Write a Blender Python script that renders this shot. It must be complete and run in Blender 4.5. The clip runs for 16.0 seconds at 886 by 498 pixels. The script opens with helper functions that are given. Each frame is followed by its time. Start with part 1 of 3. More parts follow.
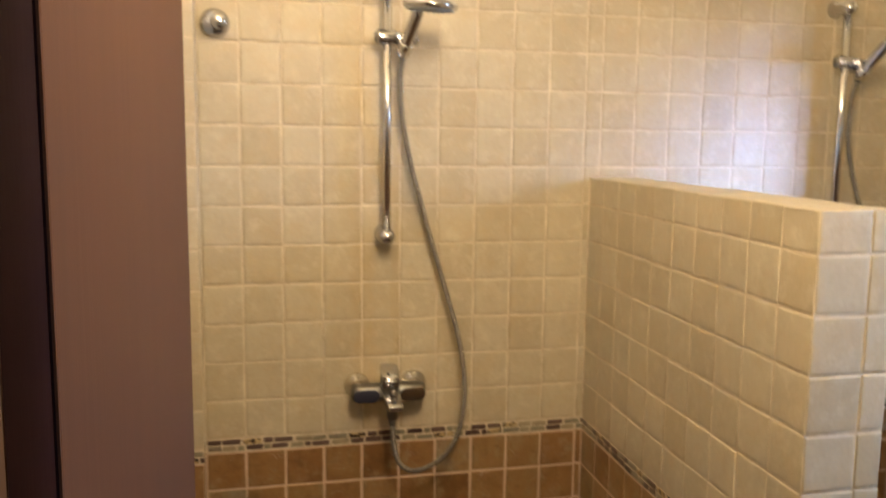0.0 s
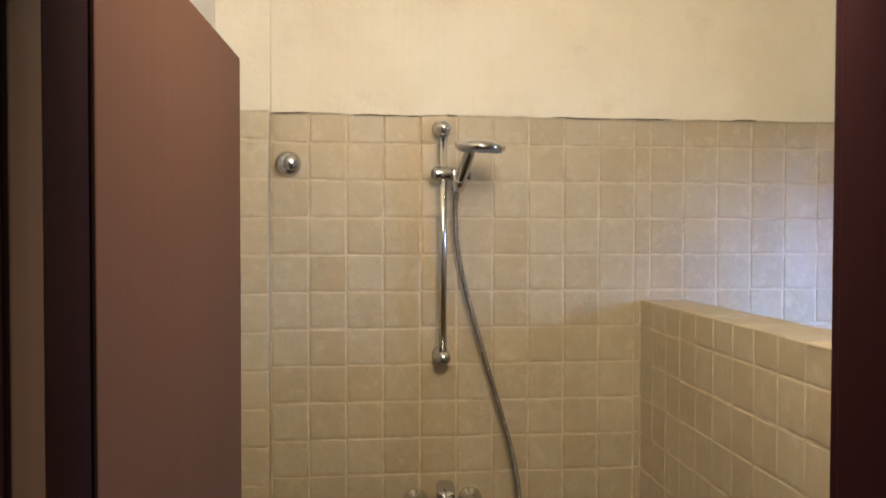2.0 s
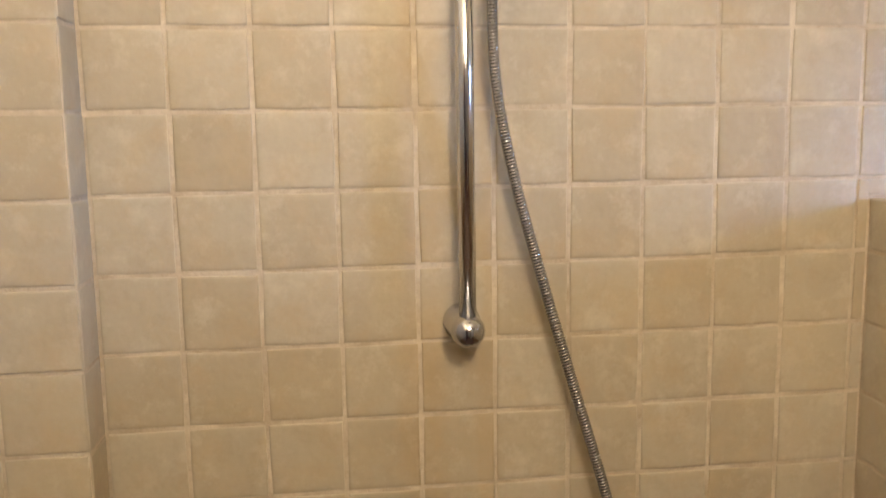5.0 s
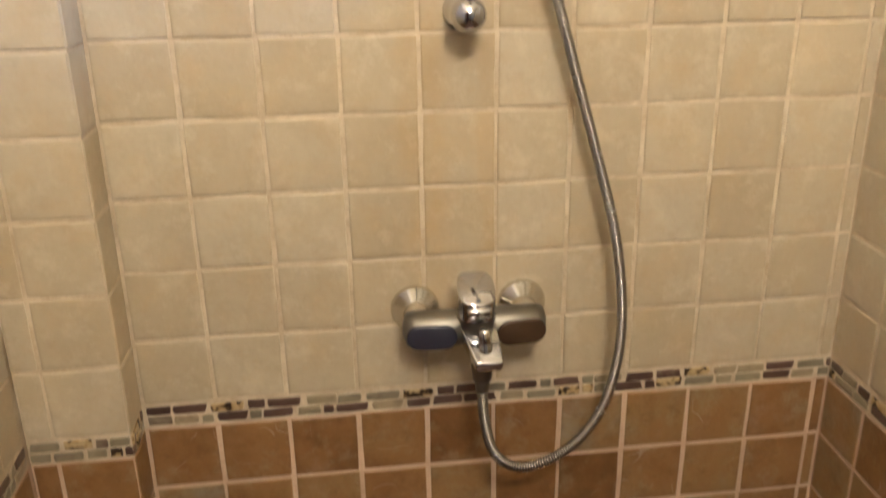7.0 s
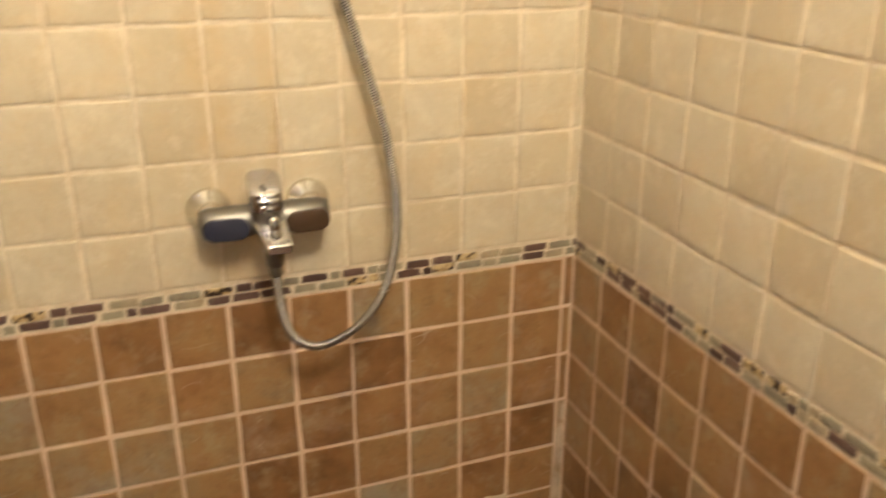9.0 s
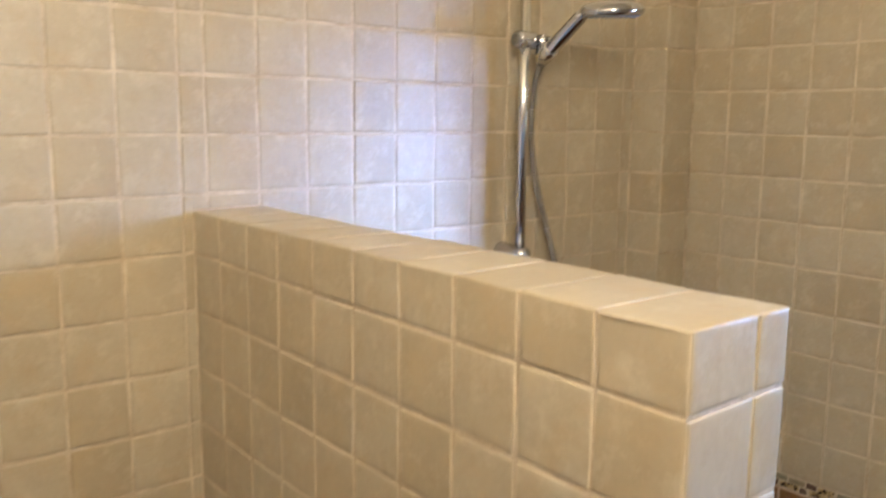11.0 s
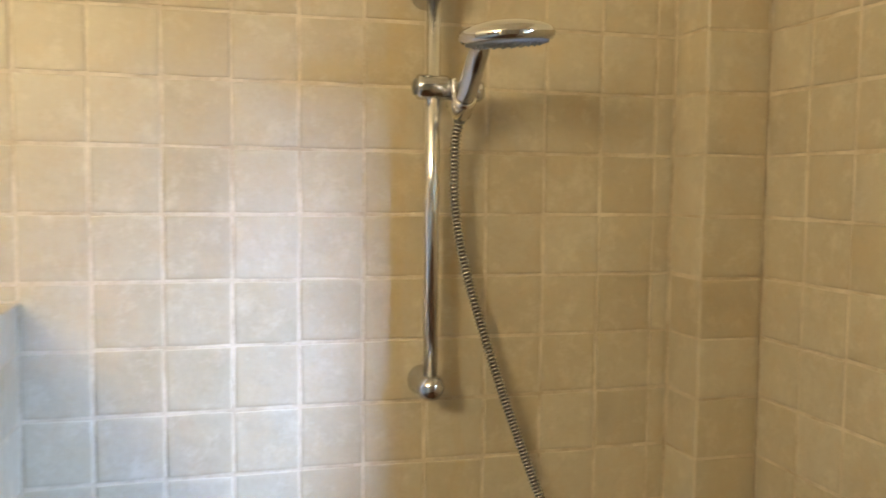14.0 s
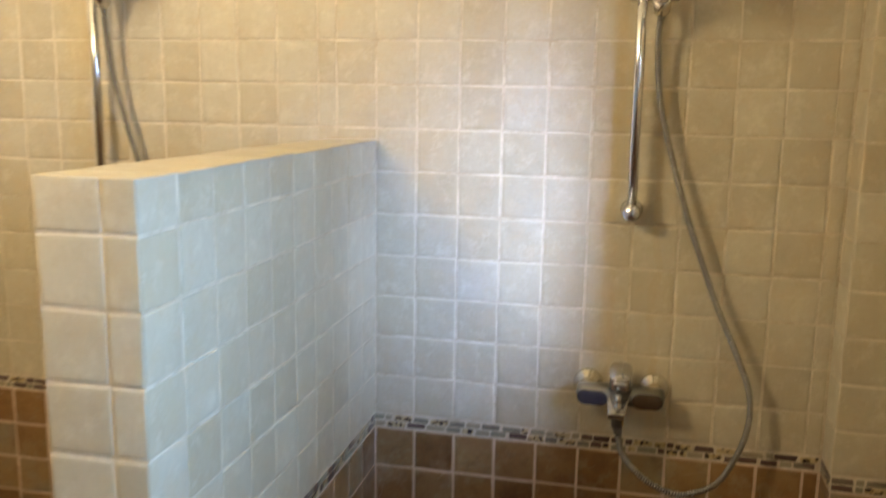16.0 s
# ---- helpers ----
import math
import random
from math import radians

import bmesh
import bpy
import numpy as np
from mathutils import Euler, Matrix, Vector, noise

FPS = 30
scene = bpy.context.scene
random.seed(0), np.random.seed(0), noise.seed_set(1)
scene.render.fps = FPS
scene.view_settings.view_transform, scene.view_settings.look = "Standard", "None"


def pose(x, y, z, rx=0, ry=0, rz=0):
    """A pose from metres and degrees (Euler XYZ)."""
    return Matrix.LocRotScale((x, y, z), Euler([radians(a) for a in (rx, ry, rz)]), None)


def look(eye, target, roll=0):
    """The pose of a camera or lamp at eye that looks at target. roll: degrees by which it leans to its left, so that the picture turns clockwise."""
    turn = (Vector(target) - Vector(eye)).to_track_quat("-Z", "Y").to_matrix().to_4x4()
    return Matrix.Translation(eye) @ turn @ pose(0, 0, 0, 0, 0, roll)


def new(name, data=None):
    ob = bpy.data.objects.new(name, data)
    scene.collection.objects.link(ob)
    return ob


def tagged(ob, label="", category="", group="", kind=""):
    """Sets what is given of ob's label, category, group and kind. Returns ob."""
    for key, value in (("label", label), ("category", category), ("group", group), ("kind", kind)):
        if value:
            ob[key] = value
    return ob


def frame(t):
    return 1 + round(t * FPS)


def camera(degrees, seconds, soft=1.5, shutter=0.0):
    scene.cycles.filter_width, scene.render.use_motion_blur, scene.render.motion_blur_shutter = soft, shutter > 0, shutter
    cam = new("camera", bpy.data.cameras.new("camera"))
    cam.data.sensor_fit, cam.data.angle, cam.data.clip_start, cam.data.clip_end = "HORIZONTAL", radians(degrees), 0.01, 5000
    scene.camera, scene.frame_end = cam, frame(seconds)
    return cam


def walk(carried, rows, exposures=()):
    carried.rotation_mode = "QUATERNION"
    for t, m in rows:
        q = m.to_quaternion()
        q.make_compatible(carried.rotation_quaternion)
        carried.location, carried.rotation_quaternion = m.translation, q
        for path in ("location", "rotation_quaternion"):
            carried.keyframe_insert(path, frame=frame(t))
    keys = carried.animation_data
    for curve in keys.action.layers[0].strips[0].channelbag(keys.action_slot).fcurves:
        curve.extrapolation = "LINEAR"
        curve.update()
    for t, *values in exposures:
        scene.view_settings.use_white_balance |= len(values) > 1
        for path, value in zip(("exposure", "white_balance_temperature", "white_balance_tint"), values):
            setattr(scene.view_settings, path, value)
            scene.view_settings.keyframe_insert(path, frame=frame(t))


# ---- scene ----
cam = camera(54.5, 16.0, 1.5, 0.5)
EXPOSURES = [(0.0, 0.08, 7300, 13), (0.5, -0.25, 7300, 12), (1.0, -0.62, 6500, 11), (1.5, -0.55, 6200, 10), (2.0, -0.56, 6250, 11), (2.5, -0.56, 6300, 11), (3.0, -0.46, 6550, 12),
             (5.5, -0.08, 6350, 15), (6.5, 0.10, 6350, 15), (7.0, 0.46, 6050, 14), (7.5, 0.84, 5850, 14), (8.0, 1.06, 5950, 11), (8.5, 1.08, 6300, 11), (9.0, 1.05, 6250, 11),
             (9.5, 0.85, 6200, 14), (10.0, 0.35, 6200, 11), (12.5, -0.07, 6100, 13), (13.0, -0.06, 6450, 5), (13.5, -0.11, 6850, 3.5), (14.0, 0.07, 7300, 3.5), (14.5, 0.09, 7350, 4), (16.0, 0.10, 7200, 4.5)]
PATH = [
    (0, (0.117, -2.193, 1.627), (0.556, -0.259, 1.359), 0.7),
    (0.5, (0.172, -2.299, 1.688), (0.425, -0.321, 1.546), 0.5),
    (1, (0.177, -2.355, 1.726), (0.404, -0.368, 1.698), -0.5),
    (1.5, (0.174, -2.361, 1.737), (0.403, -0.374, 1.728), -0.4),
    (2, (0.186, -2.332, 1.715), (0.421, -0.346, 1.664), 0.1),
    (2.5, (0.188, -2.201, 1.699), (0.425, -0.218, 1.585), 0.9),
    (3, (0.208, -1.876, 1.69), (0.537, 0.094, 1.587), 0.3),
    (5.5, (0.306, -1.061, 1.589), (0.519, 0.89, 1.204), -1.0),
    (6, (0.31, -1.062, 1.553), (0.497, 0.866, 1.056), -0.8),
    (6.5, (0.3, -1.073, 1.507), (0.504, 0.829, 0.922), -0.7),
    (7, (0.299, -1.093, 1.467), (0.517, 0.765, 0.759), -0.9),
    (7.5, (0.29, -1.12, 1.413), (0.526, 0.691, 0.597), -0.7),
    (8, (0.282, -1.167, 1.373), (0.534, 0.626, 0.523), -0.1),
    (8.5, (0.269, -1.23, 1.359), (0.646, 0.554, 0.538), -0.2),
    (9, (0.286, -1.284, 1.379), (0.939, 0.464, 0.659), -0.0),
    (9.5, (0.334, -1.341, 1.521), (1.148, 0.358, 0.849), -0.0),
    (10, (0.343, -1.423, 1.603), (1.322, 0.226, 1.037), 0.8),
    (12.5, (0.824, -1.217, 1.726), (2.25, 0.18, 1.611), -1.1),
    (13, (1.031, -1.17, 1.699), (2.333, 0.34, 1.541), -1.2),
    (13.5, (1.238, -1.248, 1.685), (2.201, 0.499, 1.544), -0.3),
    (14, (1.419, -1.331, 1.687), (1.932, 0.596, 1.539), 0.6),
    (14.5, (1.565, -1.5, 1.65), (1.672, 0.49, 1.484), 1.5),
    (15, (1.634, -1.641, 1.645), (1.493, 0.347, 1.471), 0.9),
    (15.5, (1.686, -1.796, 1.636), (1.405, 0.17, 1.404), 1.2),
    (16, (1.756, -1.944, 1.621), (1.317, -0.025, 1.266), 0.9),
]
walk(cam, [(t, look(eye, target, roll)) for t, eye, target, roll in PATH], EXPOSURES)

# ---- light ----
world = bpy.data.worlds.new("sky")
scene.world = world
world.use_nodes = True
wn = world.node_tree
sky = wn.nodes.new("ShaderNodeTexSky")
sky.sky_type = "NISHITA"
sky.sun_disc = False
sky.sun_elevation, sky.sun_rotation = radians(45), radians(200)
wn.links.new(sky.outputs[0], wn.nodes["Background"].inputs[0])
wn.nodes["Background"].inputs[1].default_value = 0.15


def lamp(name, kind, power, colour, m):
    data = bpy.data.lights.new(name, kind)
    data.energy, data.color = power, colour
    ob = new(name, data)
    ob.matrix_world = m
    return ob


LAMP_POWER, WINDOW_POWER = 49.5, 3.7
bulb = lamp("ceiling_bulb", "POINT", LAMP_POWER, (1.0, 0.875, 0.685), pose(0.46, -1.65, 2.28))
bulb.data.shadow_soft_size = 0.16
daylight = lamp("window_daylight", "AREA", WINDOW_POWER, (0.30, 0.47, 1.0), look((2.56, -1.269, 1.80), (1.55, 0.0, 1.33)))
daylight.data.shape, daylight.data.size, daylight.data.size_y = "RECTANGLE", 0.06, 0.52
daylight.data.spread = radians(35)
skylight = lamp("window_skylight", "AREA", 13.0, (0.23, 0.48, 1.0), look((2.72, -1.43, 1.74), (1.15, -1.16, 1.22)))
skylight.data.shape, skylight.data.size, skylight.data.size_y = "RECTANGLE", 0.18, 0.5
skylight.data.spread = radians(88)

# ---- materials ----


def material(name, rough=0.5, metal=0.0):
    mat = bpy.data.materials.new(name)
    mat.use_nodes = True
    nt = mat.node_tree
    b = nt.nodes["Principled BSDF"]
    b.inputs["Roughness"].default_value = rough
    b.inputs["Metallic"].default_value = metal
    return mat, nt, b


def node(nt, kind, **values):
    n = nt.nodes.new(kind)
    for key, value in values.items():
        n.inputs[key].default_value = value
    return n


def ramp(nt, source, stops):
    n = nt.nodes.new("ShaderNodeValToRGB")
    while len(n.color_ramp.elements) < len(stops):
        n.color_ramp.elements.new(0.5)
    for e, (at, colour) in zip(n.color_ramp.elements, stops):
        e.position, e.color = at, (*colour, 1)
    nt.links.new(source, n.inputs[0])
    return n.outputs[0]


def place(nt, offset=False):
    """World place, moved about from piece to piece."""
    g = nt.nodes.new("ShaderNodeNewGeometry")
    if not offset:
        return g.outputs["Position"]
    info = nt.nodes.new("ShaderNodeObjectInfo")
    add = nt.nodes.new("ShaderNodeVectorMath")
    add.operation = "MULTIPLY_ADD"
    nt.links.new(info.outputs["Random"], add.inputs[0])
    add.inputs[1].default_value = (37, 53, 71)
    nt.links.new(g.outputs["Position"], add.inputs[2])
    return add.outputs[0]


def noise_of(nt, where, scale, detail=3.0, rough=0.55):
    n = node(nt, "ShaderNodeTexNoise", Scale=scale, Detail=detail, Roughness=rough)
    nt.links.new(where, n.inputs["Vector"])
    return n.outputs["Fac"]


def mix(nt, fac, a, b, mode="MIX"):
    n = nt.nodes.new("ShaderNodeMix")
    n.data_type, n.blend_type = "RGBA", mode
    for value, slot in ((fac, 0), (a, 6), (b, 7)):
        if hasattr(value, "links"):
            nt.links.new(value, n.inputs[slot])
        else:
            n.inputs[slot].default_value = value if slot == 0 else (*value, 1)
    return n.outputs[2]


def bump(nt, b, height, strength, distance):
    n = node(nt, "ShaderNodeBump", Strength=strength, Distance=distance)
    nt.links.new(height, n.inputs["Height"])
    nt.links.new(n.outputs[0], b.inputs["Normal"])


def math_of(nt, op, a, c):
    n = nt.nodes.new("ShaderNodeMath")
    n.operation = op
    for value, slot in ((a, 0), (c, 1)):
        if hasattr(value, "links"):
            nt.links.new(value, n.inputs[slot])
        else:
            n.inputs[slot].default_value = value
    return n.outputs[0]


def glazed_tile(name, stops, dark, rough, stain=None, spread=0.62, lime=False, marble=False):
    """A hand-made glazed tile: cloudy body colour that differs from piece to piece, darker veins, uneven gloss."""
    mat, nt, b = material(name, rough)
    here = place(nt, True)
    info = nt.nodes.new("ShaderNodeObjectInfo")
    cloud = noise_of(nt, here, 14, 4, 0.6)
    fine = noise_of(nt, here, 110, 4, 0.65)
    shift = math_of(nt, "MULTIPLY", info.outputs["Random"], spread)
    level = math_of(nt, "ADD", shift, math_of(nt, "MULTIPLY", cloud, 0.70 if lime else 0.45))
    colour = ramp(nt, level, stops)
    veins = ramp(nt, noise_of(nt, here, 32, 5, 0.7), [(0.5, (0, 0, 0)), (0.78, (1, 1, 1))])
    colour = mix(nt, math_of(nt, "MULTIPLY", veins, 0.6 if lime else 0.45), colour, dark, "MIX")
    colour = mix(nt, math_of(nt, "MULTIPLY", fine, 0.22), colour, dark, "MULTIPLY")
    if stain:
        tint = ramp(nt, noise_of(nt, place(nt), 4.5, 4, 0.6), [(0.42, (0, 0, 0)), (0.68, (1, 1, 1))])
        colour = mix(nt, math_of(nt, "MULTIPLY", tint, 0.35), colour, (0.60, 0.51, 0.35))
        scuff = ramp(nt, noise_of(nt, here, 23, 6, 0.7), [(0.52, (0, 0, 0)), (0.70, (1, 1, 1))])
        colour = mix(nt, math_of(nt, "MULTIPLY", scuff, 0.38), colour, (0.74, 0.67, 0.52))
        blotch = ramp(nt, noise_of(nt, here, 21, 4, 0.65), [(0.48, (0, 0, 0)), (0.66, (1, 1, 1))])
        colour = mix(nt, math_of(nt, "MULTIPLY", blotch, 0.28), colour, (0.55, 0.40, 0.22))
        sep = nt.nodes.new("ShaderNodeSeparateXYZ")
        nt.links.new(place(nt), sep.inputs[0])
        wob = math_of(nt, "MULTIPLY", math_of(nt, "SUBTRACT", noise_of(nt, place(nt), 7, 2), 0.5), 0.05)
        total = None
        for centre, width in stain:
            d = math_of(nt, "ABSOLUTE", math_of(nt, "SUBTRACT", math_of(nt, "ADD", sep.outputs["X"], wob), centre), 0.0)
            s = nt.nodes.new("ShaderNodeMapRange")
            s.interpolation_type = "SMOOTHSTEP"
            nt.links.new(d, s.inputs[0])
            s.inputs[1].default_value, s.inputs[2].default_value = width, width * 0.35
            total = s.outputs[0] if total is None else math_of(nt, "MAXIMUM", total, s.outputs[0])
        total = math_of(nt, "MULTIPLY", total, math_of(nt, "MULTIPLY", noise_of(nt, place(nt), 11, 3), 0.32))
        colour = mix(nt, total, colour, (0.50, 0.30, 0.085))
    if marble:
        swirl = ramp(nt, noise_of(nt, here, 95, 1.5, 0.5), [(0.44, (0.035, 0.018, 0.010)), (0.50, (0.42, 0.29, 0.13)), (0.60, (0.52, 0.40, 0.22))])
        chosen = math_of(nt, "GREATER_THAN", info.outputs["Random"], 0.80)
        colour = mix(nt, chosen, colour, swirl)
    if lime:
        rust = ramp(nt, noise_of(nt, here, 26, 4, 0.7), [(0.46, (0, 0, 0)), (0.62, (1, 1, 1))])
        colour = mix(nt, math_of(nt, "MULTIPLY", rust, 0.30), colour, (0.26, 0.118, 0.042))
        olive = ramp(nt, noise_of(nt, here, 19, 4, 0.7), [(0.54, (0, 0, 0)), (0.70, (1, 1, 1))])
        colour = mix(nt, math_of(nt, "MULTIPLY", olive, 0.5), colour, (0.35, 0.29, 0.17))
        line = ramp(nt, noise_of(nt, here, 21, 0.5, 0.4), [(0.492, (0, 0, 0)), (0.5, (1, 1, 1)), (0.508, (0, 0, 0))])
        bare = ramp(nt, noise_of(nt, here, 17, 2, 0.5), [(0.57, (0, 0, 0)), (0.66, (1, 1, 1))])
        colour = mix(nt, math_of(nt, "MULTIPLY", math_of(nt, "MULTIPLY", line, bare), 0.42), colour, (0.62, 0.54, 0.44))
        haze = ramp(nt, noise_of(nt, place(nt), 5, 5, 0.75), [(0.56, (0, 0, 0)), (0.74, (1, 1, 1))])
        colour = mix(nt, math_of(nt, "MULTIPLY", haze, 0.30), colour, (0.52, 0.44, 0.35))
    nt.links.new(colour, b.inputs["Base Color"])
    rg = nt.nodes.new("ShaderNodeMapRange")
    nt.links.new(cloud, rg.inputs[0])
    rg.inputs[3].default_value, rg.inputs[4].default_value = rough - 0.1, rough + 0.15
    nt.links.new(rg.outputs[0], b.inputs["Roughness"])
    relief = math_of(nt, "ADD", math_of(nt, "MULTIPLY", noise_of(nt, here, 30, 2), 1.0), math_of(nt, "MULTIPLY", fine, 0.10))
    bump(nt, b, relief, 0.42 if not lime else 0.25, 0.003)
    return mat


CREAM = glazed_tile("cream_glaze", [(0.1, (0.455, 0.372, 0.243)), (0.5, (0.56, 0.49, 0.36)), (0.9, (0.65, 0.585, 0.455))], (0.43, 0.33, 0.20), 0.42,
                    [(0.405, 0.040), (0.49, 0.018), (1.695, 0.022), (1.80, 0.012)], 0.32)
BROWN = glazed_tile("brown_glaze", [(0.26, (0.165, 0.079, 0.029)), (0.44, (0.255, 0.134, 0.052)), (0.58, (0.320, 0.176, 0.070)), (0.76, (0.340, 0.210, 0.088)), (0.88, (0.320, 0.232, 0.125)), (0.97, (0.33, 0.27, 0.185))], (0.125, 0.062, 0.026), 0.32, None, 0.56, True)
STONE = glazed_tile("mosaic_stone", [(0.2, (0.080, 0.044, 0.033)), (0.40, (0.155, 0.092, 0.070)), (0.47, (0.27, 0.235, 0.165)), (0.62, (0.33, 0.295, 0.20)), (0.80, (0.44, 0.35, 0.225)), (0.90, (0.44, 0.26, 0.10))], (0.07, 0.038, 0.025), 0.3, None, 0.75, False, True)


def grout_material(name, a, c):
    mat, nt, b = material(name, 0.8)
    here = place(nt)
    colour = ramp(nt, noise_of(nt, here, 13, 5, 0.7), [(0.34, c), (0.62, a)])
    colour = mix(nt, math_of(nt, "MULTIPLY", noise_of(nt, here, 160, 3), 0.35), colour, c, "MULTIPLY")
    nt.links.new(colour, b.inputs["Base Color"])
    bump(nt, b, noise_of(nt, here, 300, 3), 0.5, 0.002)
    return mat


GROUT = grout_material("cream_grout", (0.75, 0.66, 0.51), (0.53, 0.43, 0.295))
FILLER = grout_material("filler", (0.56, 0.45, 0.33), (0.40, 0.30, 0.20))
GROUT_LOW = grout_material("tan_grout", (0.70, 0.54, 0.40), (0.58, 0.43, 0.31))


def plaster_material():
    mat, nt, b = material("cream_plaster", 0.9)
    here = place(nt)
    colour = ramp(nt, noise_of(nt, here, 2.6, 5, 0.6), [(0.3, (0.80, 0.72, 0.56)), (0.6, (0.88, 0.82, 0.68)), (0.8, (0.90, 0.85, 0.72))])
    spots = ramp(nt, noise_of(nt, here, 9, 4, 0.7), [(0.58, (0, 0, 0)), (0.8, (1, 1, 1))])
    colour = mix(nt, math_of(nt, "MULTIPLY", spots, 0.28), colour, (0.56, 0.43, 0.25))
    nt.links.new(colour, b.inputs["Base Color"])
    h = math_of(nt, "ADD", noise_of(nt, here, 6, 4), math_of(nt, "MULTIPLY", noise_of(nt, here, 90, 4), 0.15))
    bump(nt, b, h, 0.6, 0.02)
    return mat


PLASTER = plaster_material()


def painted_material(name, a, c, rough):
    """Smooth brown foil on doors, with faint upright grain."""
    mat, nt, b = material(name, rough)
    m = node(nt, "ShaderNodeMapping", Scale=(60, 60, 1.4))
    nt.links.new(place(nt), m.inputs[0])
    colour = mix(nt, noise_of(nt, m.outputs[0], 1.0, 4), a, c)
    b.inputs["Specular IOR Level"].default_value = 0.03
    nt.links.new(colour, b.inputs["Base Color"])
    bump(nt, b, noise_of(nt, m.outputs[0], 4.0, 3), 0.12, 0.001)
    return mat


DOOR = painted_material("brown_door_foil", (0.122, 0.056, 0.034), (0.100, 0.046, 0.028), 0.45)
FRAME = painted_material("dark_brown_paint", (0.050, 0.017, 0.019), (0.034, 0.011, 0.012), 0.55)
FRAME_MID = painted_material("mid_brown_paint", (0.175, 0.105, 0.078), (0.14, 0.082, 0.060), 0.5)
# near-black: the shade inside the door rebate, put into the paint colour
REBATE_SHADE = painted_material("rebate_shade", (0.020, 0.007, 0.008), (0.014, 0.005, 0.005), 0.7)


def chrome_material(name, colour, rough):
    mat, nt, b = material(name, rough, 1.0)
    b.inputs["Base Color"].default_value = (*colour, 1)
    r = nt.nodes.new("ShaderNodeMapRange")
    nt.links.new(noise_of(nt, place(nt), 60, 4), r.inputs[0])
    r.inputs[3].default_value, r.inputs[4].default_value = max(rough - 0.04, 0.02), rough + 0.09
    nt.links.new(r.outputs[0], b.inputs["Roughness"])
    return mat


CHROME = chrome_material("chrome", (0.56, 0.56, 0.58), 0.09)
BAR = chrome_material("brushed_chrome", (0.70, 0.70, 0.71), 0.13)
ROSE = chrome_material("dull_chrome", (0.68, 0.66, 0.62), 0.15)
SATIN = chrome_material("limed_chrome", (0.235, 0.222, 0.198), 0.42)
HOSE = chrome_material("steel_hose", (0.47, 0.455, 0.43), 0.23)
GROOVE = chrome_material("dull_steel_groove", (0.13, 0.115, 0.10), 0.5)
RUBBER, rnt, rb = material("grey_spray_face", 0.6)
rb.inputs["Base Color"].default_value = (0.30, 0.32, 0.33, 1)
# dark brown and blue: reflections in the mixer's chrome, given as plain colours
DARK, dnt, db = material("dark_reflection", 0.22)
db.inputs["Base Color"].default_value = (0.060, 0.036, 0.022, 1)
BLUE, bnt, bb = material("dark_blue_reflection", 0.22)
bb.inputs["Base Color"].default_value = (0.033, 0.034, 0.052, 1)


def floor_material():
    mat, nt, b = material("terracotta_floor", 0.45)
    here = place(nt)
    brick = node(nt, "ShaderNodeTexBrick", Scale=1.0)
    nt.links.new(here, brick.inputs["Vector"])
    brick.offset = 0.0
    for slot, value in (("Color1", (0.25, 0.13, 0.07, 1)), ("Color2", (0.30, 0.17, 0.09, 1)), ("Mortar", (0.36, 0.27, 0.18, 1)), ("Mortar Size", 0.004), ("Brick Width", 0.2), ("Row Height", 0.2)):
        brick.inputs[slot].default_value = value
    nt.links.new(mix(nt, noise_of(nt, here, 12, 4), brick.outputs["Color"], (0.18, 0.09, 0.05), "MULTIPLY"), b.inputs["Base Color"])
    return mat


FLOOR = floor_material()

# ---- mesh helpers ----


def finish(bm, name, mat, smooth=False):
    me = bpy.data.meshes.new(name)
    bm.normal_update()
    bm.to_mesh(me)
    bm.free()
    me.materials.append(mat)
    if smooth:
        for p in me.polygons:
            p.use_smooth = True
    return me


def part(name, bm, mat, parent, label="", smooth=True):
    ob = new(name, finish(bm, name, mat, smooth))
    ob.parent = parent
    if label:
        tagged(ob, label)
    return ob


def box(bm, x0, x1, y0, y1, z0, z1, bevel=0.0):
    r = bmesh.ops.create_cube(bm, size=1, matrix=Matrix.Translation(((x0 + x1) / 2, (y0 + y1) / 2, (z0 + z1) / 2)) @ Matrix.Diagonal((x1 - x0, y1 - y0, z1 - z0, 1)))
    if bevel:
        edges = list({e for v in r["verts"] for e in v.link_edges})
        bmesh.ops.bevel(bm, geom=edges, offset=bevel, segments=2, profile=0.6, affect="EDGES")
    return bm


def boxed(*boxes, bevel=0.0):
    bm = bmesh.new()
    for b in boxes:
        box(bm, *b, bevel=bevel)
    return bm


def structure(name, bm, mat, label, category):
    ob = new(name, finish(bm, name, mat))
    return tagged(ob, label, category, kind="structure")


def lathe(bm, profile, m, steps=28, squash=(1, 1)):
    """Turns (radius, height) pairs about the z axis of m; closes both ends."""
    rings = []
    for r, h in profile:
        rings.append([bm.verts.new(m @ Vector((r * squash[0] * math.cos(a), r * squash[1] * math.sin(a), h))) for a in (2 * math.pi * i / steps for i in range(steps))])
    for lo, hi in zip(rings, rings[1:]):
        for i in range(steps):
            j = (i + 1) % steps
            bm.faces.new((lo[i], lo[j], hi[j], hi[i]))
    bm.faces.new(rings[0][::-1])
    bm.faces.new(rings[-1])
    return bm


def along(a, c):
    """A frame at a whose z axis runs to c."""
    a, c = Vector(a), Vector(c)
    return Matrix.Translation(a) @ (c - a).to_track_quat("Z", "Y").to_matrix().to_4x4()


def turned(profile, a, c, steps=28, squash=(1, 1)):
    return lathe(bmesh.new(), profile, along(a, c), steps, squash)


# ---- tiles ----


